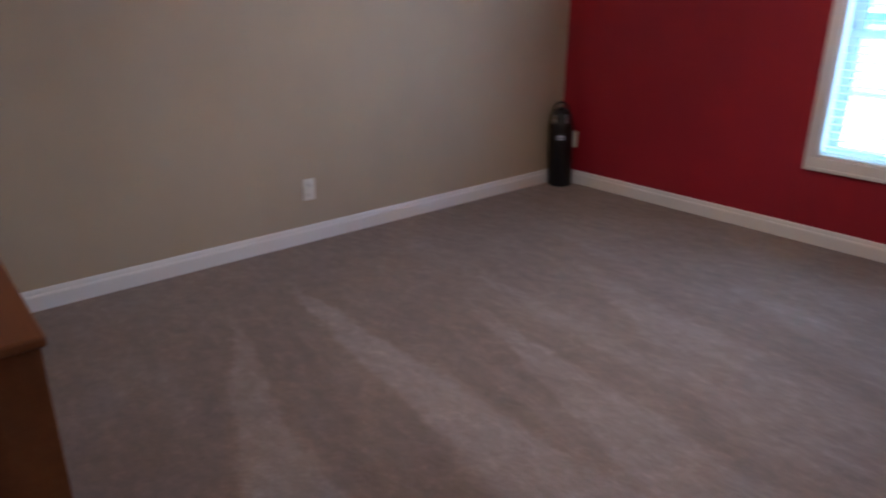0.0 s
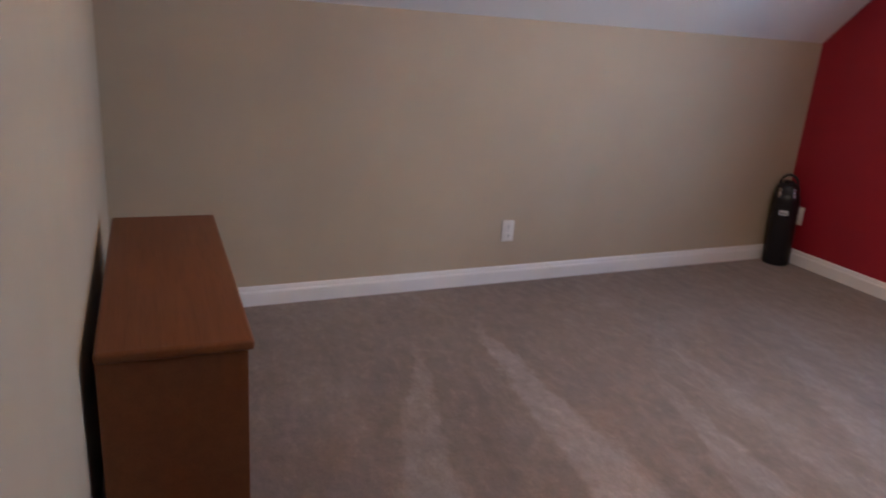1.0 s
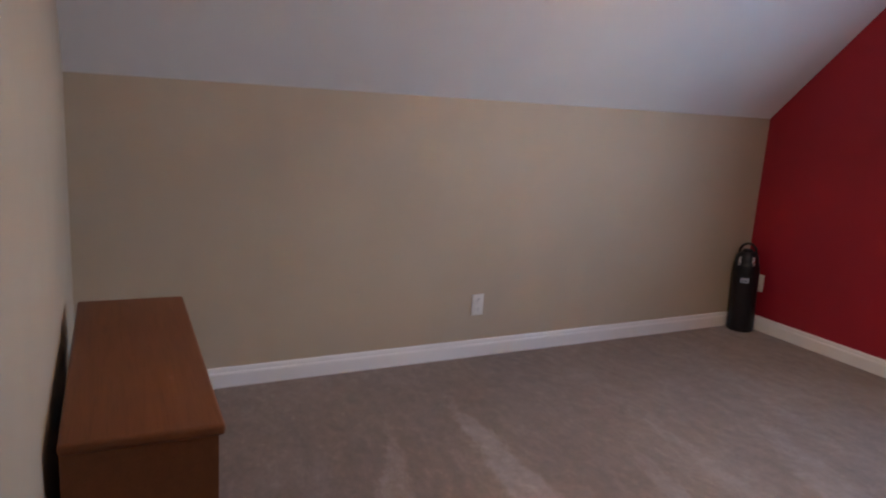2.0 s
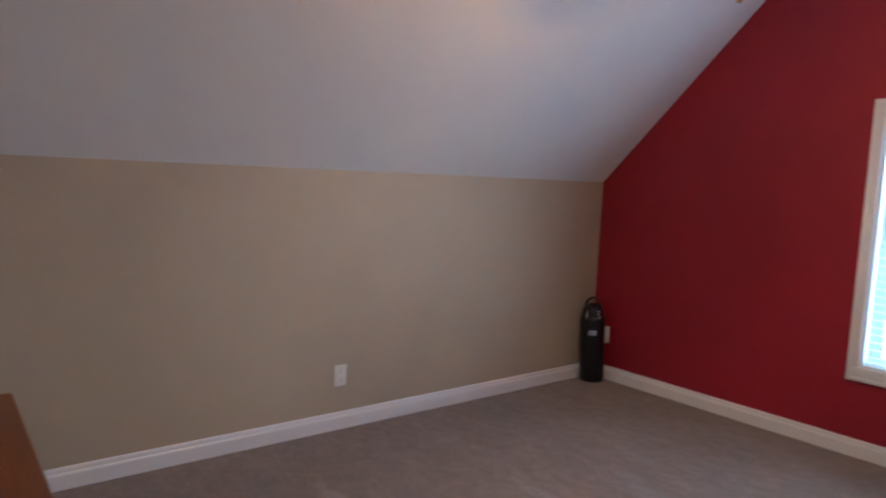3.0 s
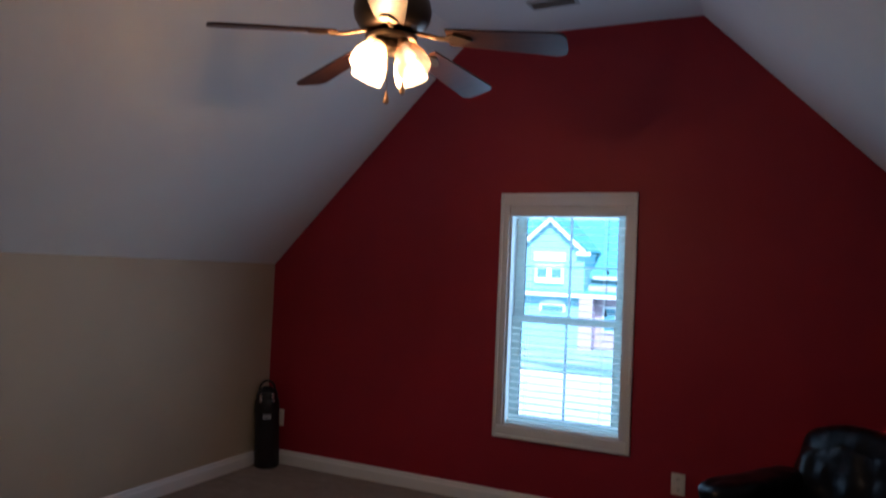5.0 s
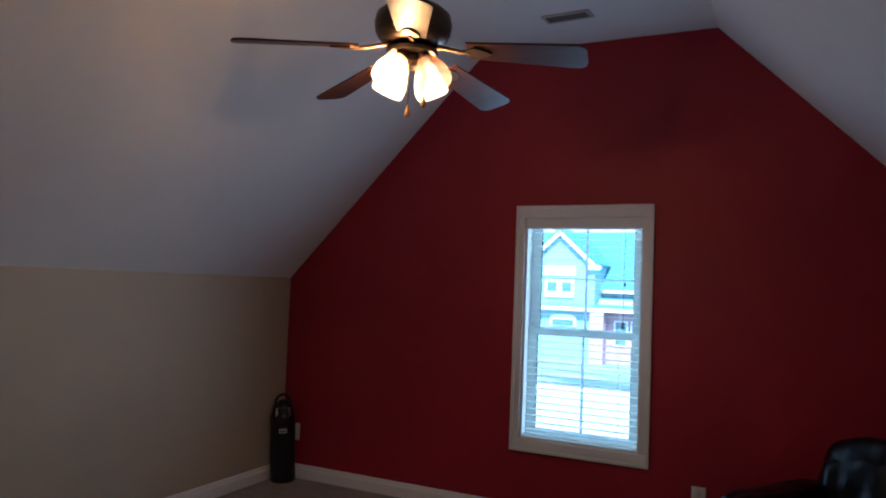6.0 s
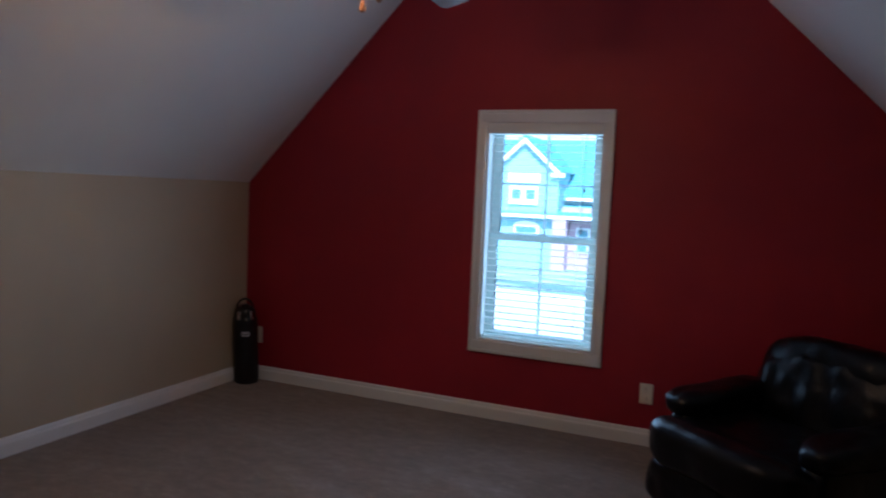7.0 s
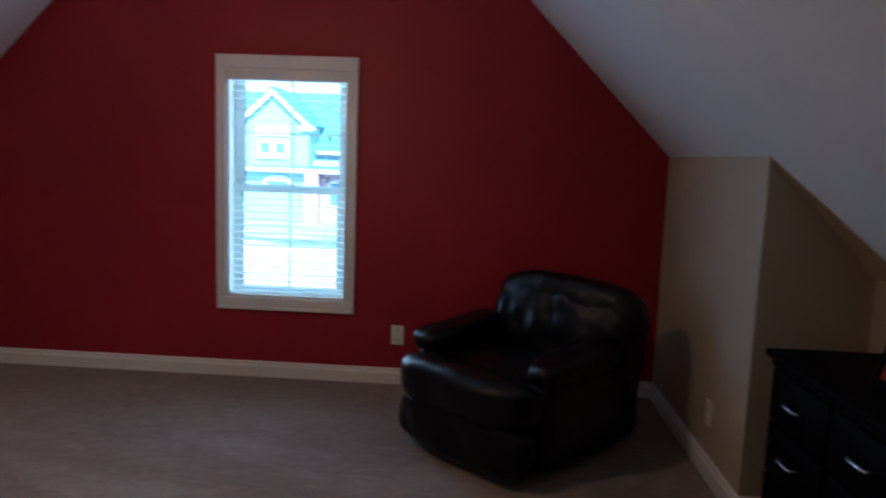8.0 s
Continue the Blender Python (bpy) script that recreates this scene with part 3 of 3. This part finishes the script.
part("switch_cup", lathe([(0, 0.002), (0.045, 0.0), (0.052, -0.012), (0.05, -0.030), (0.035, -0.040), (0, -0.042)], 28), BRONZE, fan, smooth=True)
BR, BIN = 0.600, 0.20
for k in range(5):
    a = 9.8 + 72 * k
    bm = bmesh.new()
    outline = []
    for i in range(15):
        u = i / 14
        w = 0.048 + 0.020 * u
        outline.append((BIN + u * (BR - 0.035 - BIN), w))
    arc = [(BR - 0.035 + 0.035 * math.sin(radians(q)), 0.033 + 0.035 * math.cos(radians(q))) for q in (15, 35, 55, 75, 90)]
    right = outline + arc
    poly = right + [(x, -y) for x, y in right[::-1]]
    add_prism(bm, poly, 2, -0.0035, 0.0035)
    bmesh.ops.transform(bm, matrix=pose(0, 0, 0, 0, 0, a) @ pose(0, 0, 0.030, -13, 6.2, 0), verts=bm.verts)
    blade = part("blade", bm, BLADE, fan, "dark walnut wood blade")
    iron = bmesh.new()
    add_tube(iron, [(0.075, 0, 0.010), (0.12, 0, 0.004), (0.17, 0, -0.006), (0.21, 0, -0.008)], 0.0075, 10)
    add_prism(iron, [(0.195, -0.012), (0.225, -0.032), (0.262, -0.020), (0.285, 0), (0.262, 0.020), (0.225, 0.032), (0.195, 0.012)], 2, -0.010, -0.004)
    bmesh.ops.transform(iron, matrix=pose(0, 0, 0, 0, 0, a) @ pose(0, 0, 0.030, -13, 6.2, 0), verts=iron.verts)
    part("blade_iron", iron, IRON, blade, "bronze blade bracket", smooth=True)

# four tulip shades tilted outwards
for a in (-104, -14, 76, 166):
    m = pose(0, 0, -0.004, 0, 0, a) @ pose(0.050, 0, 0, 0, -32, 0) @ Matrix.Diagonal((0.88, 0.88, 1.15, 1))
    arm = part("lamp_arm", lathe([(0, 0.012), (0.018, 0.012), (0.024, -0.004), (0.026, -0.022), (0, -0.022)], 18, m), BRONZE, fan, smooth=True)
    pr = [(0.022, -0.015), (0.035, -0.024), (0.050, -0.044), (0.060, -0.064), (0.065, -0.082), (0.066, -0.096), (0.064, -0.107), (0.060, -0.112)]
    prof = pr + [(r - 0.003, z) for r, z in pr[::-1]]
    bm = lathe(prof, 30, m)
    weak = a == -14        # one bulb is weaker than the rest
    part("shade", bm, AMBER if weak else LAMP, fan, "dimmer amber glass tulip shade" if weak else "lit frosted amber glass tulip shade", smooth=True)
    bulb_data = bpy.data.lights.new("fan_bulb", "POINT")
    bulb_data.energy, bulb_data.color, bulb_data.shadow_soft_size = BULB_WATTS * (0.12 if weak else 1.28), (1.0, 0.70, 0.40), 0.012
    new("fan_bulb", bulb_data).matrix_world = pose(FX, FY, FZ) @ m @ pose(0, 0, -0.066)
    part("bulb", lathe([(0, -0.018), (0.012, -0.020), (0.014, -0.035), (0.024, -0.056), (0.024, -0.072), (0.012, -0.088), (0, -0.091)], 16, m), BULB, arm, "glowing bulb", smooth=True)
view = Vector((math.cos(radians(-59)), math.sin(radians(-59)), 0))
side = Vector((-view.y, view.x, 0))
for off, drop, fw in ((-0.010, 0.200, 0.075), (0.042, 0.163, 0.07)):
    p = view * fw + side * off
    c = part("pull_chain", tube([(p.x, p.y, -0.03), (p.x, p.y, -drop)], 0.0016, 6), BRONZE, fan)
    part("pull_finial", lathe([(0, 0.012), (0.004, 0.010), (0.005, 0.0), (0.010, -0.016), (0.009, -0.026), (0, -0.032)], 12, Matrix.Translation((p.x, p.y, -drop))), PULL, c, "small turned wood finial", smooth=True)

# ---- wooden chest by the partition ----
CHZ, CHL, CHD = 0.66, 1.080, 0.340
chest = thing("wooden_chest", "reddish-brown stained wooden chest standing against beige wall", "chest", pose(1.204, -4.000, 0, 0, 0, -2.3))
hx, hy = CHL / 2, CHD / 2
bm = bmesh.new()
add_box(bm, -hx, -hy, CHZ - 0.028, hx, hy, CHZ, 0.009, 3)
part("top", bm, OAK, chest, "worn brown wooden top", smooth=True)
ix, iy = hx - 0.024, hy - 0.014
for s in (-1, 1):
    bm = bmesh.new()
    add_box(bm, s * ix - 0.012 if s < 0 else ix - 0.012, -iy - 0.012, 0.0, s * ix + 0.012 if s < 0 else ix + 0.012, iy, CHZ - 0.028, 0.002)
    part("side_panel", bm, OAK, chest)
part("front_panel", boxm(-ix + 0.012, iy - 0.020, 0.07, ix - 0.012, iy - 0.002, CHZ - 0.028, 0.002), OAK, chest)
part("back_panel", boxm(-ix + 0.012, -iy - 0.008, 0.02, ix - 0.012, -iy + 0.002, CHZ - 0.028), OAK, chest)
part("plinth", boxm(-ix + 0.012, iy - 0.035, 0.0, ix - 0.012, iy - 0.020, 0.07), OAK, chest)

# ---- black carry case in the corner ----
case = thing("carry_case", "tall black cylindrical carry case with top handle, standing in corner", "case", pose(0.108, -0.114, -0.003, 2.4, -1.2, 0) @ pose(0, 0, 0, 0, 0, 38) @ Matrix.Diagonal((0.94, 0.94, 1, 1)))
part("body", lathe([(0, 0), (0.080, 0), (0.087, 0.006), (0.089, 0.02), (0.089, 0.22), (0.089, 0.40), (0.088, 0.445), (0.085, 0.470), (0.080, 0.476), (0.0785, 0.482), (0.078, 0.505), (0.073, 0.525), (0.062, 0.542), (0.050, 0.548), (0.036, 0.550), (0.034, 0.562), (0.026, 0.566), (0, 0.566)], 36), CASE, case, smooth=True)
for z in (0.032, 0.405):
    part("band", lathe([(0.0885, z - 0.010), (0.0915, z - 0.008), (0.0915, z + 0.008), (0.0885, z + 0.010)], 36), CASE, case)
arc = [(0.056 * math.cos(radians(q)), 0, 0.540 + 0.064 * math.sin(radians(q))) for q in range(0, 181, 12)]
part("handle", tube(arc, 0.0085, 10), CASE, case, smooth=True)
for x in (-0.044, 0.044):
    m = pose(x, -0.064, 0.492, -9, 0, x * 700)
    bm = boxm(-0.011, -0.007, -0.031, 0.011, 0.007, 0.031, 0.005)
    add_box(bm, -0.008, -0.011, 0.010, 0.008, -0.005, 0.026, 0.002)
    bmesh.ops.transform(bm, matrix=m, verts=bm.verts)
    part("buckle", bm, NICKEL, case, "pale metal buckle", smooth=True)


def curved_patch(r0, r1, half, z0, z1, steps=8):
    """A thin plate bent round the case's body, facing its front."""
    bm = bmesh.new()
    turns = [radians(-90 - half + 2 * half * i / steps) for i in range(steps + 1)]
    ring = [(r1 * math.cos(a), r1 * math.sin(a)) for a in turns] + [(r0 * math.cos(a), r0 * math.sin(a)) for a in turns[::-1]]
    return add_prism(bm, ring, 2, z0, z1)


part("label", curved_patch(0.087, 0.0905, 19, 0.350, 0.382), TAG, case, "small white printed label")
part("print_bar", curved_patch(0.090, 0.0909, 14, 0.360, 0.366), SLOT, case)

# ---- leather recliner ----
rec = thing("recliner", "black leather recliner with padded arms in red wall corner", "armchair", pose(3.563, -0.790, 0, 0, 0, -43.0))
RW, RD = 0.82, 0.96
fy = -RD / 2
part("base", cushion((0, 0.05, 0.17), (RW - 0.06, RD - 0.16, 0.28), 9, 8), LEATHER, rec, smooth=True)
for x in (-0.28, 0.28):
    for y in (-0.30, 0.34):
        part("foot", lathe([(0, 0), (0.02, 0), (0.024, 0.03), (0.03, 0.06), (0, 0.06)], 12, Matrix.Translation((x, y, 0))), EBONY, rec)
part("footrest", cushion((0.010, fy + 0.085, 0.158), (RW - 0.03, 0.20, 0.265), 3.4, 18, 0.012, 1.0), LEATHER, rec, smooth=True)


def seat_shape(u):
    dip = max(0.0, min(1.0, (u.y + 0.72) / 0.5))
    return (u.x, u.y, u.z * (1 - 0.42 * dip * dip * (3 - 2 * dip)) if u.z > 0 else u.z)


part("seat", cushion((0.002, -0.194, 0.368), (RW - 0.045, 0.67, 0.23), 4.4, 16, 0.010, 2.0, (3, 0, 0), seat_shape), LEATHER, rec, smooth=True)
for s in (-1, 1):
    part("side_panel", cushion((s * (RW / 2 - 0.055), 0.06, 0.26), (0.12, RD - 0.20, 0.42), 7, 10, 0.006, 3.0 + s), LEATHER, rec, smooth=True)
    part("armrest", cushion((s * (RW / 2 - 0.045) - 0.012, 0.000, 0.490), (0.195, 0.65, 0.142), 3.2, 16, 0.014, 4.0 + s, (3, 0, 0), lambda u: (u.x * (1.0 - 0.12 * u.y), u.y, u.z * (1 + 0.04 * u.y))), LEATHER, rec, smooth=True)


def back_shape(u):
    return (u.x * (1 - 0.10 * max(0, u.z)), u.y + 0.10 * abs(u.x) ** 2, u.z - 0.06 * abs(u.x) ** 3)


def pleat_shape(u):
    x, y, z = back_shape(u)
    fold = 0.045 * math.sin(11 * u.x + 0.8 + 1.2 * u.z) + 0.025 * math.sin(19 * u.x + 2)
    return (x, y + fold * max(0, -u.y) * (1 - u.z * u.z), z)


back = part("backrest", cushion((0.022, 0.335, 0.470), (RW + 0.03, 0.19, 0.58), 4.5, 18, 0.008, 6.0, (-13, 0, 0), back_shape), LEATHER, rec, smooth=True)
part("head_pillow", cushion((0.026, 0.318, 0.655), (RW + 0.075, 0.225, 0.31), 3.3, 24, 0.010, 7.0, (-8, 0, 0), back_shape), LEATHER, back, smooth=True)
part("lumbar_pillow", cushion((0.020, 0.272, 0.525), (RW + 0.055, 0.215, 0.43), 4.2, 34, 0.010, 9.0, (-11, 0, 0), pleat_shape), LEATHER, back, smooth=True)

# ---- black dresser in the alcove ----
DX0, DX1, DY0, DY1, DZ = 4.385, 4.812, -1.655, -2.96, 0.75
dr = thing("dresser", "black stained wooden dresser with nickel pulls, in the alcove", "dresser")
part("body", boxm(DX0 + 0.022, DY1 + 0.015, 0.05, DX1, DY0 - 0.015, DZ - 0.055, 0.003), EBONY, dr)
bm = bmesh.new()
add_box(bm, DX0 - 0.012, DY1 - 0.018, DZ - 0.026, DX1 + 0.004, DY0 + 0.018, DZ, 0.006, 3)
part("top", bm, EBONY, dr, smooth=True)
bm = bmesh.new()
add_box(bm, DX0 + 0.004, DY1 + 0.002, DZ - 0.056, DX1, DY0 - 0.002, DZ - 0.026, 0.009, 3)
part("cornice", bm, EBONY, dr, smooth=True)
part("plinth", boxm(DX0 + 0.03, DY1 + 0.03, 0, DX1, DY0 - 0.03, 0.05), EBONY, dr)
cols = 3
cwid = (DY0 - DY1 - 0.05) / cols
for c in range(cols):
    ya = DY0 - 0.025 - c * cwid
    for r in range(3):
        zt = DZ - 0.055 - r * 0.190
        d = part("drawer", boxm(DX0, ya - cwid + 0.008, zt - 0.182, DX0 + 0.03, ya - 0.008, zt, 0.005), EBONY, dr, smooth=True)
        yc, zc = ya - cwid / 2, zt - 0.085
        h = bmesh.new()
        add_tube(h, [(DX0 + 0.002, yc - 0.046, zc), (DX0 - 0.020, yc - 0.046, zc), (DX0 - 0.026, yc - 0.034, zc), (DX0 - 0.026, yc + 0.034, zc), (DX0 - 0.020, yc + 0.046, zc), (DX0 + 0.002, yc + 0.046, zc)], 0.006, 8)
        part("handle", h, PEWTER, d, "brushed nickel bar pull", smooth=True)

# leaning framed mirror on it
mir = thing("table_mirror", "small black-framed mirror leaning on top of the dresser", "mirror", pose(4.535, -2.255, DZ, 0, 17, 0))
MW, MH = 0.23, 0.34
for a in ((-0.01, -MW, 0, 0.012, MW, 0.028), (-0.01, -MW, MH - 0.028, 0.012, MW, MH), (-0.01, -MW, 0.028, 0.012, -MW + 0.028, MH - 0.028), (-0.01, MW - 0.028, 0.028, 0.012, MW, MH - 0.028)):
    part("frame", boxm(*a, 0.004), EBONY, mir, smooth=True)
part("mirror_glass", boxm(-0.004, -MW + 0.026, 0.026, 0.004, MW - 0.026, MH - 0.026), MIRROR, mir, "clear mirror glass")
part("easel_strut", boxm(0.012, -0.02, 0.0, 0.018, 0.02, MH * 0.8), EBONY, mir)

# ---- outdoors ----
GZ = -3.0
structure("ground", boxm(-500, -500, GZ - 1, 500, 900, GZ), LAWN, "pale dry lawn reaching the horizon")
structure("road", boxm(-300, 16.5, GZ, 300, 26.5, GZ + 0.03), ROAD, "sunlit pale concrete street")
structure("kerb", boxm(-300, 26.5, GZ, 300, 26.7, GZ + 0.15, 0.02), ROAD, "pale concrete kerb along the street")
structure("wall_lower_storey", boxm(-TH, BACK - TH, GZ, ALCX + TH, TH, -0.25), SIDING, "plain lower storey walls under the room")

HY = 39.0
house = thing("house", "pale blue-grey two-storey house with white gable trim across street", "house")
hb = bmesh.new()
add_box(hb, -16, HY + 2.0, GZ, 1.5, HY + 10, 1.35)
part("wall", hb, SIDING, house)
rb = bmesh.new()
add_prism(rb, [(HY + 1.6, 1.45), (HY + 6, 5.5), (HY + 10.4, 1.45), (HY + 10.4, 1.3), (HY + 6, 5.3), (HY + 1.6, 1.3)], 0, -16.4, 2.0)
main_roof = part("roof", rb, ROOF, house)
part("gutter", boxm(-7.3, HY + 1.45, 1.32, 2.0, HY + 1.62, 1.5), FASCIA, main_roof, "white gutter")
# projecting gable bay
gb = bmesh.new()
GXC, GHW = -9.68, 2.2
add_prism(gb, [(GXC - GHW, GZ), (GXC + GHW, GZ), (GXC + GHW, 3.15), (GXC, 4.95), (GXC - GHW, 3.15)], 1, HY, HY + 5)
part("wall", gb, SIDING, house)
for i in range(14):
    z = 0.55 + i * 0.2
    part("siding_board", boxm(GXC - GHW + 0.01, HY - 0.03, z, GXC + GHW - 0.01, HY + 0.01, z + 0.19) if z < 3.0 else boxm(GXC - GHW + (z - 2.95) * 1.1, HY - 0.03, z, GXC + GHW - (z - 2.95) * 1.1, HY + 0.01, z + 0.19), SIDING, house)
for s in (-1, 1):
    bm = bmesh.new()
    add_prism(bm, [(GXC, 5.18), (GXC + s * 2.35, 3.02), (GXC + s * 2.35, 2.68), (GXC, 4.84)], 1, HY - 0.35, HY - 0.2)
    part("bargeboard", bm, FASCIA, house, "white bargeboard")
    bm = bmesh.new()
    add_prism(bm, [(GXC, 5.32), (GXC + s * 2.45, 3.08), (GXC + s * 2.45, 3.0), (GXC, 5.18)], 1, HY - 0.4, HY + 5.5)
    part("roof", bm, ROOF, house)
part("cornice_return", boxm(GXC + 1.75, HY - 0.33, 2.72, GXC + 2.6, HY - 0.1, 2.99), FASCIA, house)
part("cornice_return", boxm(GXC - 2.6, HY - 0.33, 2.72, GXC - 1.75, HY - 0.1, 2.99), FASCIA, house)
part("panel", boxm(GXC - 1.05, HY - 0.10, 2.32, GXC + 1.0, HY - 0.02, 2.9), FASCIA, house, "white louvred panel")
for cxw in (GXC - 0.48, GXC + 0.45):
    wdw = part("window", boxm(cxw - 0.462, HY - 0.10, 1.04, cxw + 0.462, HY - 0.02, 2.12), FASCIA, house)
    part("pane", boxm(cxw - 0.30, HY - 0.12, 1.30, cxw + 0.30, HY - 0.09, 1.9), PANE, wdw)
    part("sill", boxm(cxw - 0.46, HY - 0.16, 0.95, cxw + 0.46, HY - 0.02, 1.035), FASCIA, wdw)
# porch roof and its trim
pb = bmesh.new()
add_prism(pb, [(HY - 0.4, 0.32), (HY + 2.2, 1.15), (HY + 2.2, 1.0), (HY - 0.4, 0.15)], 0, -12.0, 1.0)
part("porch_roof", pb, ROOF, house)
part("gutter", boxm(-12.0, HY - 0.55, 0.16, 1.0, HY - 0.4, 0.38), FASCIA, house, "white porch gutter")
part("lower_wall", boxm(-7.3, HY + 0.45, GZ, 1.0, HY + 2.1, 0.9), BRICK, house, "pinkish brick lower wall")
for x in (-5.9, -4.9, -2.4):
    wdw = part("window", boxm(x - 0.42, HY + 0.36, -1.9, x + 0.42, HY + 0.47, -0.35), FASCIA, house)
    part("pane", boxm(x - 0.32, HY + 0.33, -1.8, x + 0.32, HY + 0.37, -0.45), PANE, wdw)
for x in (-7.2, -3.9, -1.0):
    part("brick_pier", boxm(x - 0.42, HY - 0.5, GZ, x + 0.42, HY + 0.3, 0.15), BRICK, house, "pinkish brick pier")
aw = bmesh.new()
ap = [(GXC - 0.55, -0.85), (GXC + 1.1, -0.85), (GXC + 1.1, -0.35)] + [(GXC + 0.275 + 0.825 * math.cos(radians(q)), -0.35 + 0.28 * math.sin(radians(q))) for q in range(15, 180, 15)] + [(GXC - 0.55, -0.35)]
add_prism(aw, ap, 1, HY - 0.1, HY - 0.02)
arch = part("window", aw, FASCIA, house, "white arched window")
part("pane", boxm(GXC - 0.4, HY - 0.13, -0.8, GXC + 0.95, HY - 0.10, -0.42), PANE, arch)
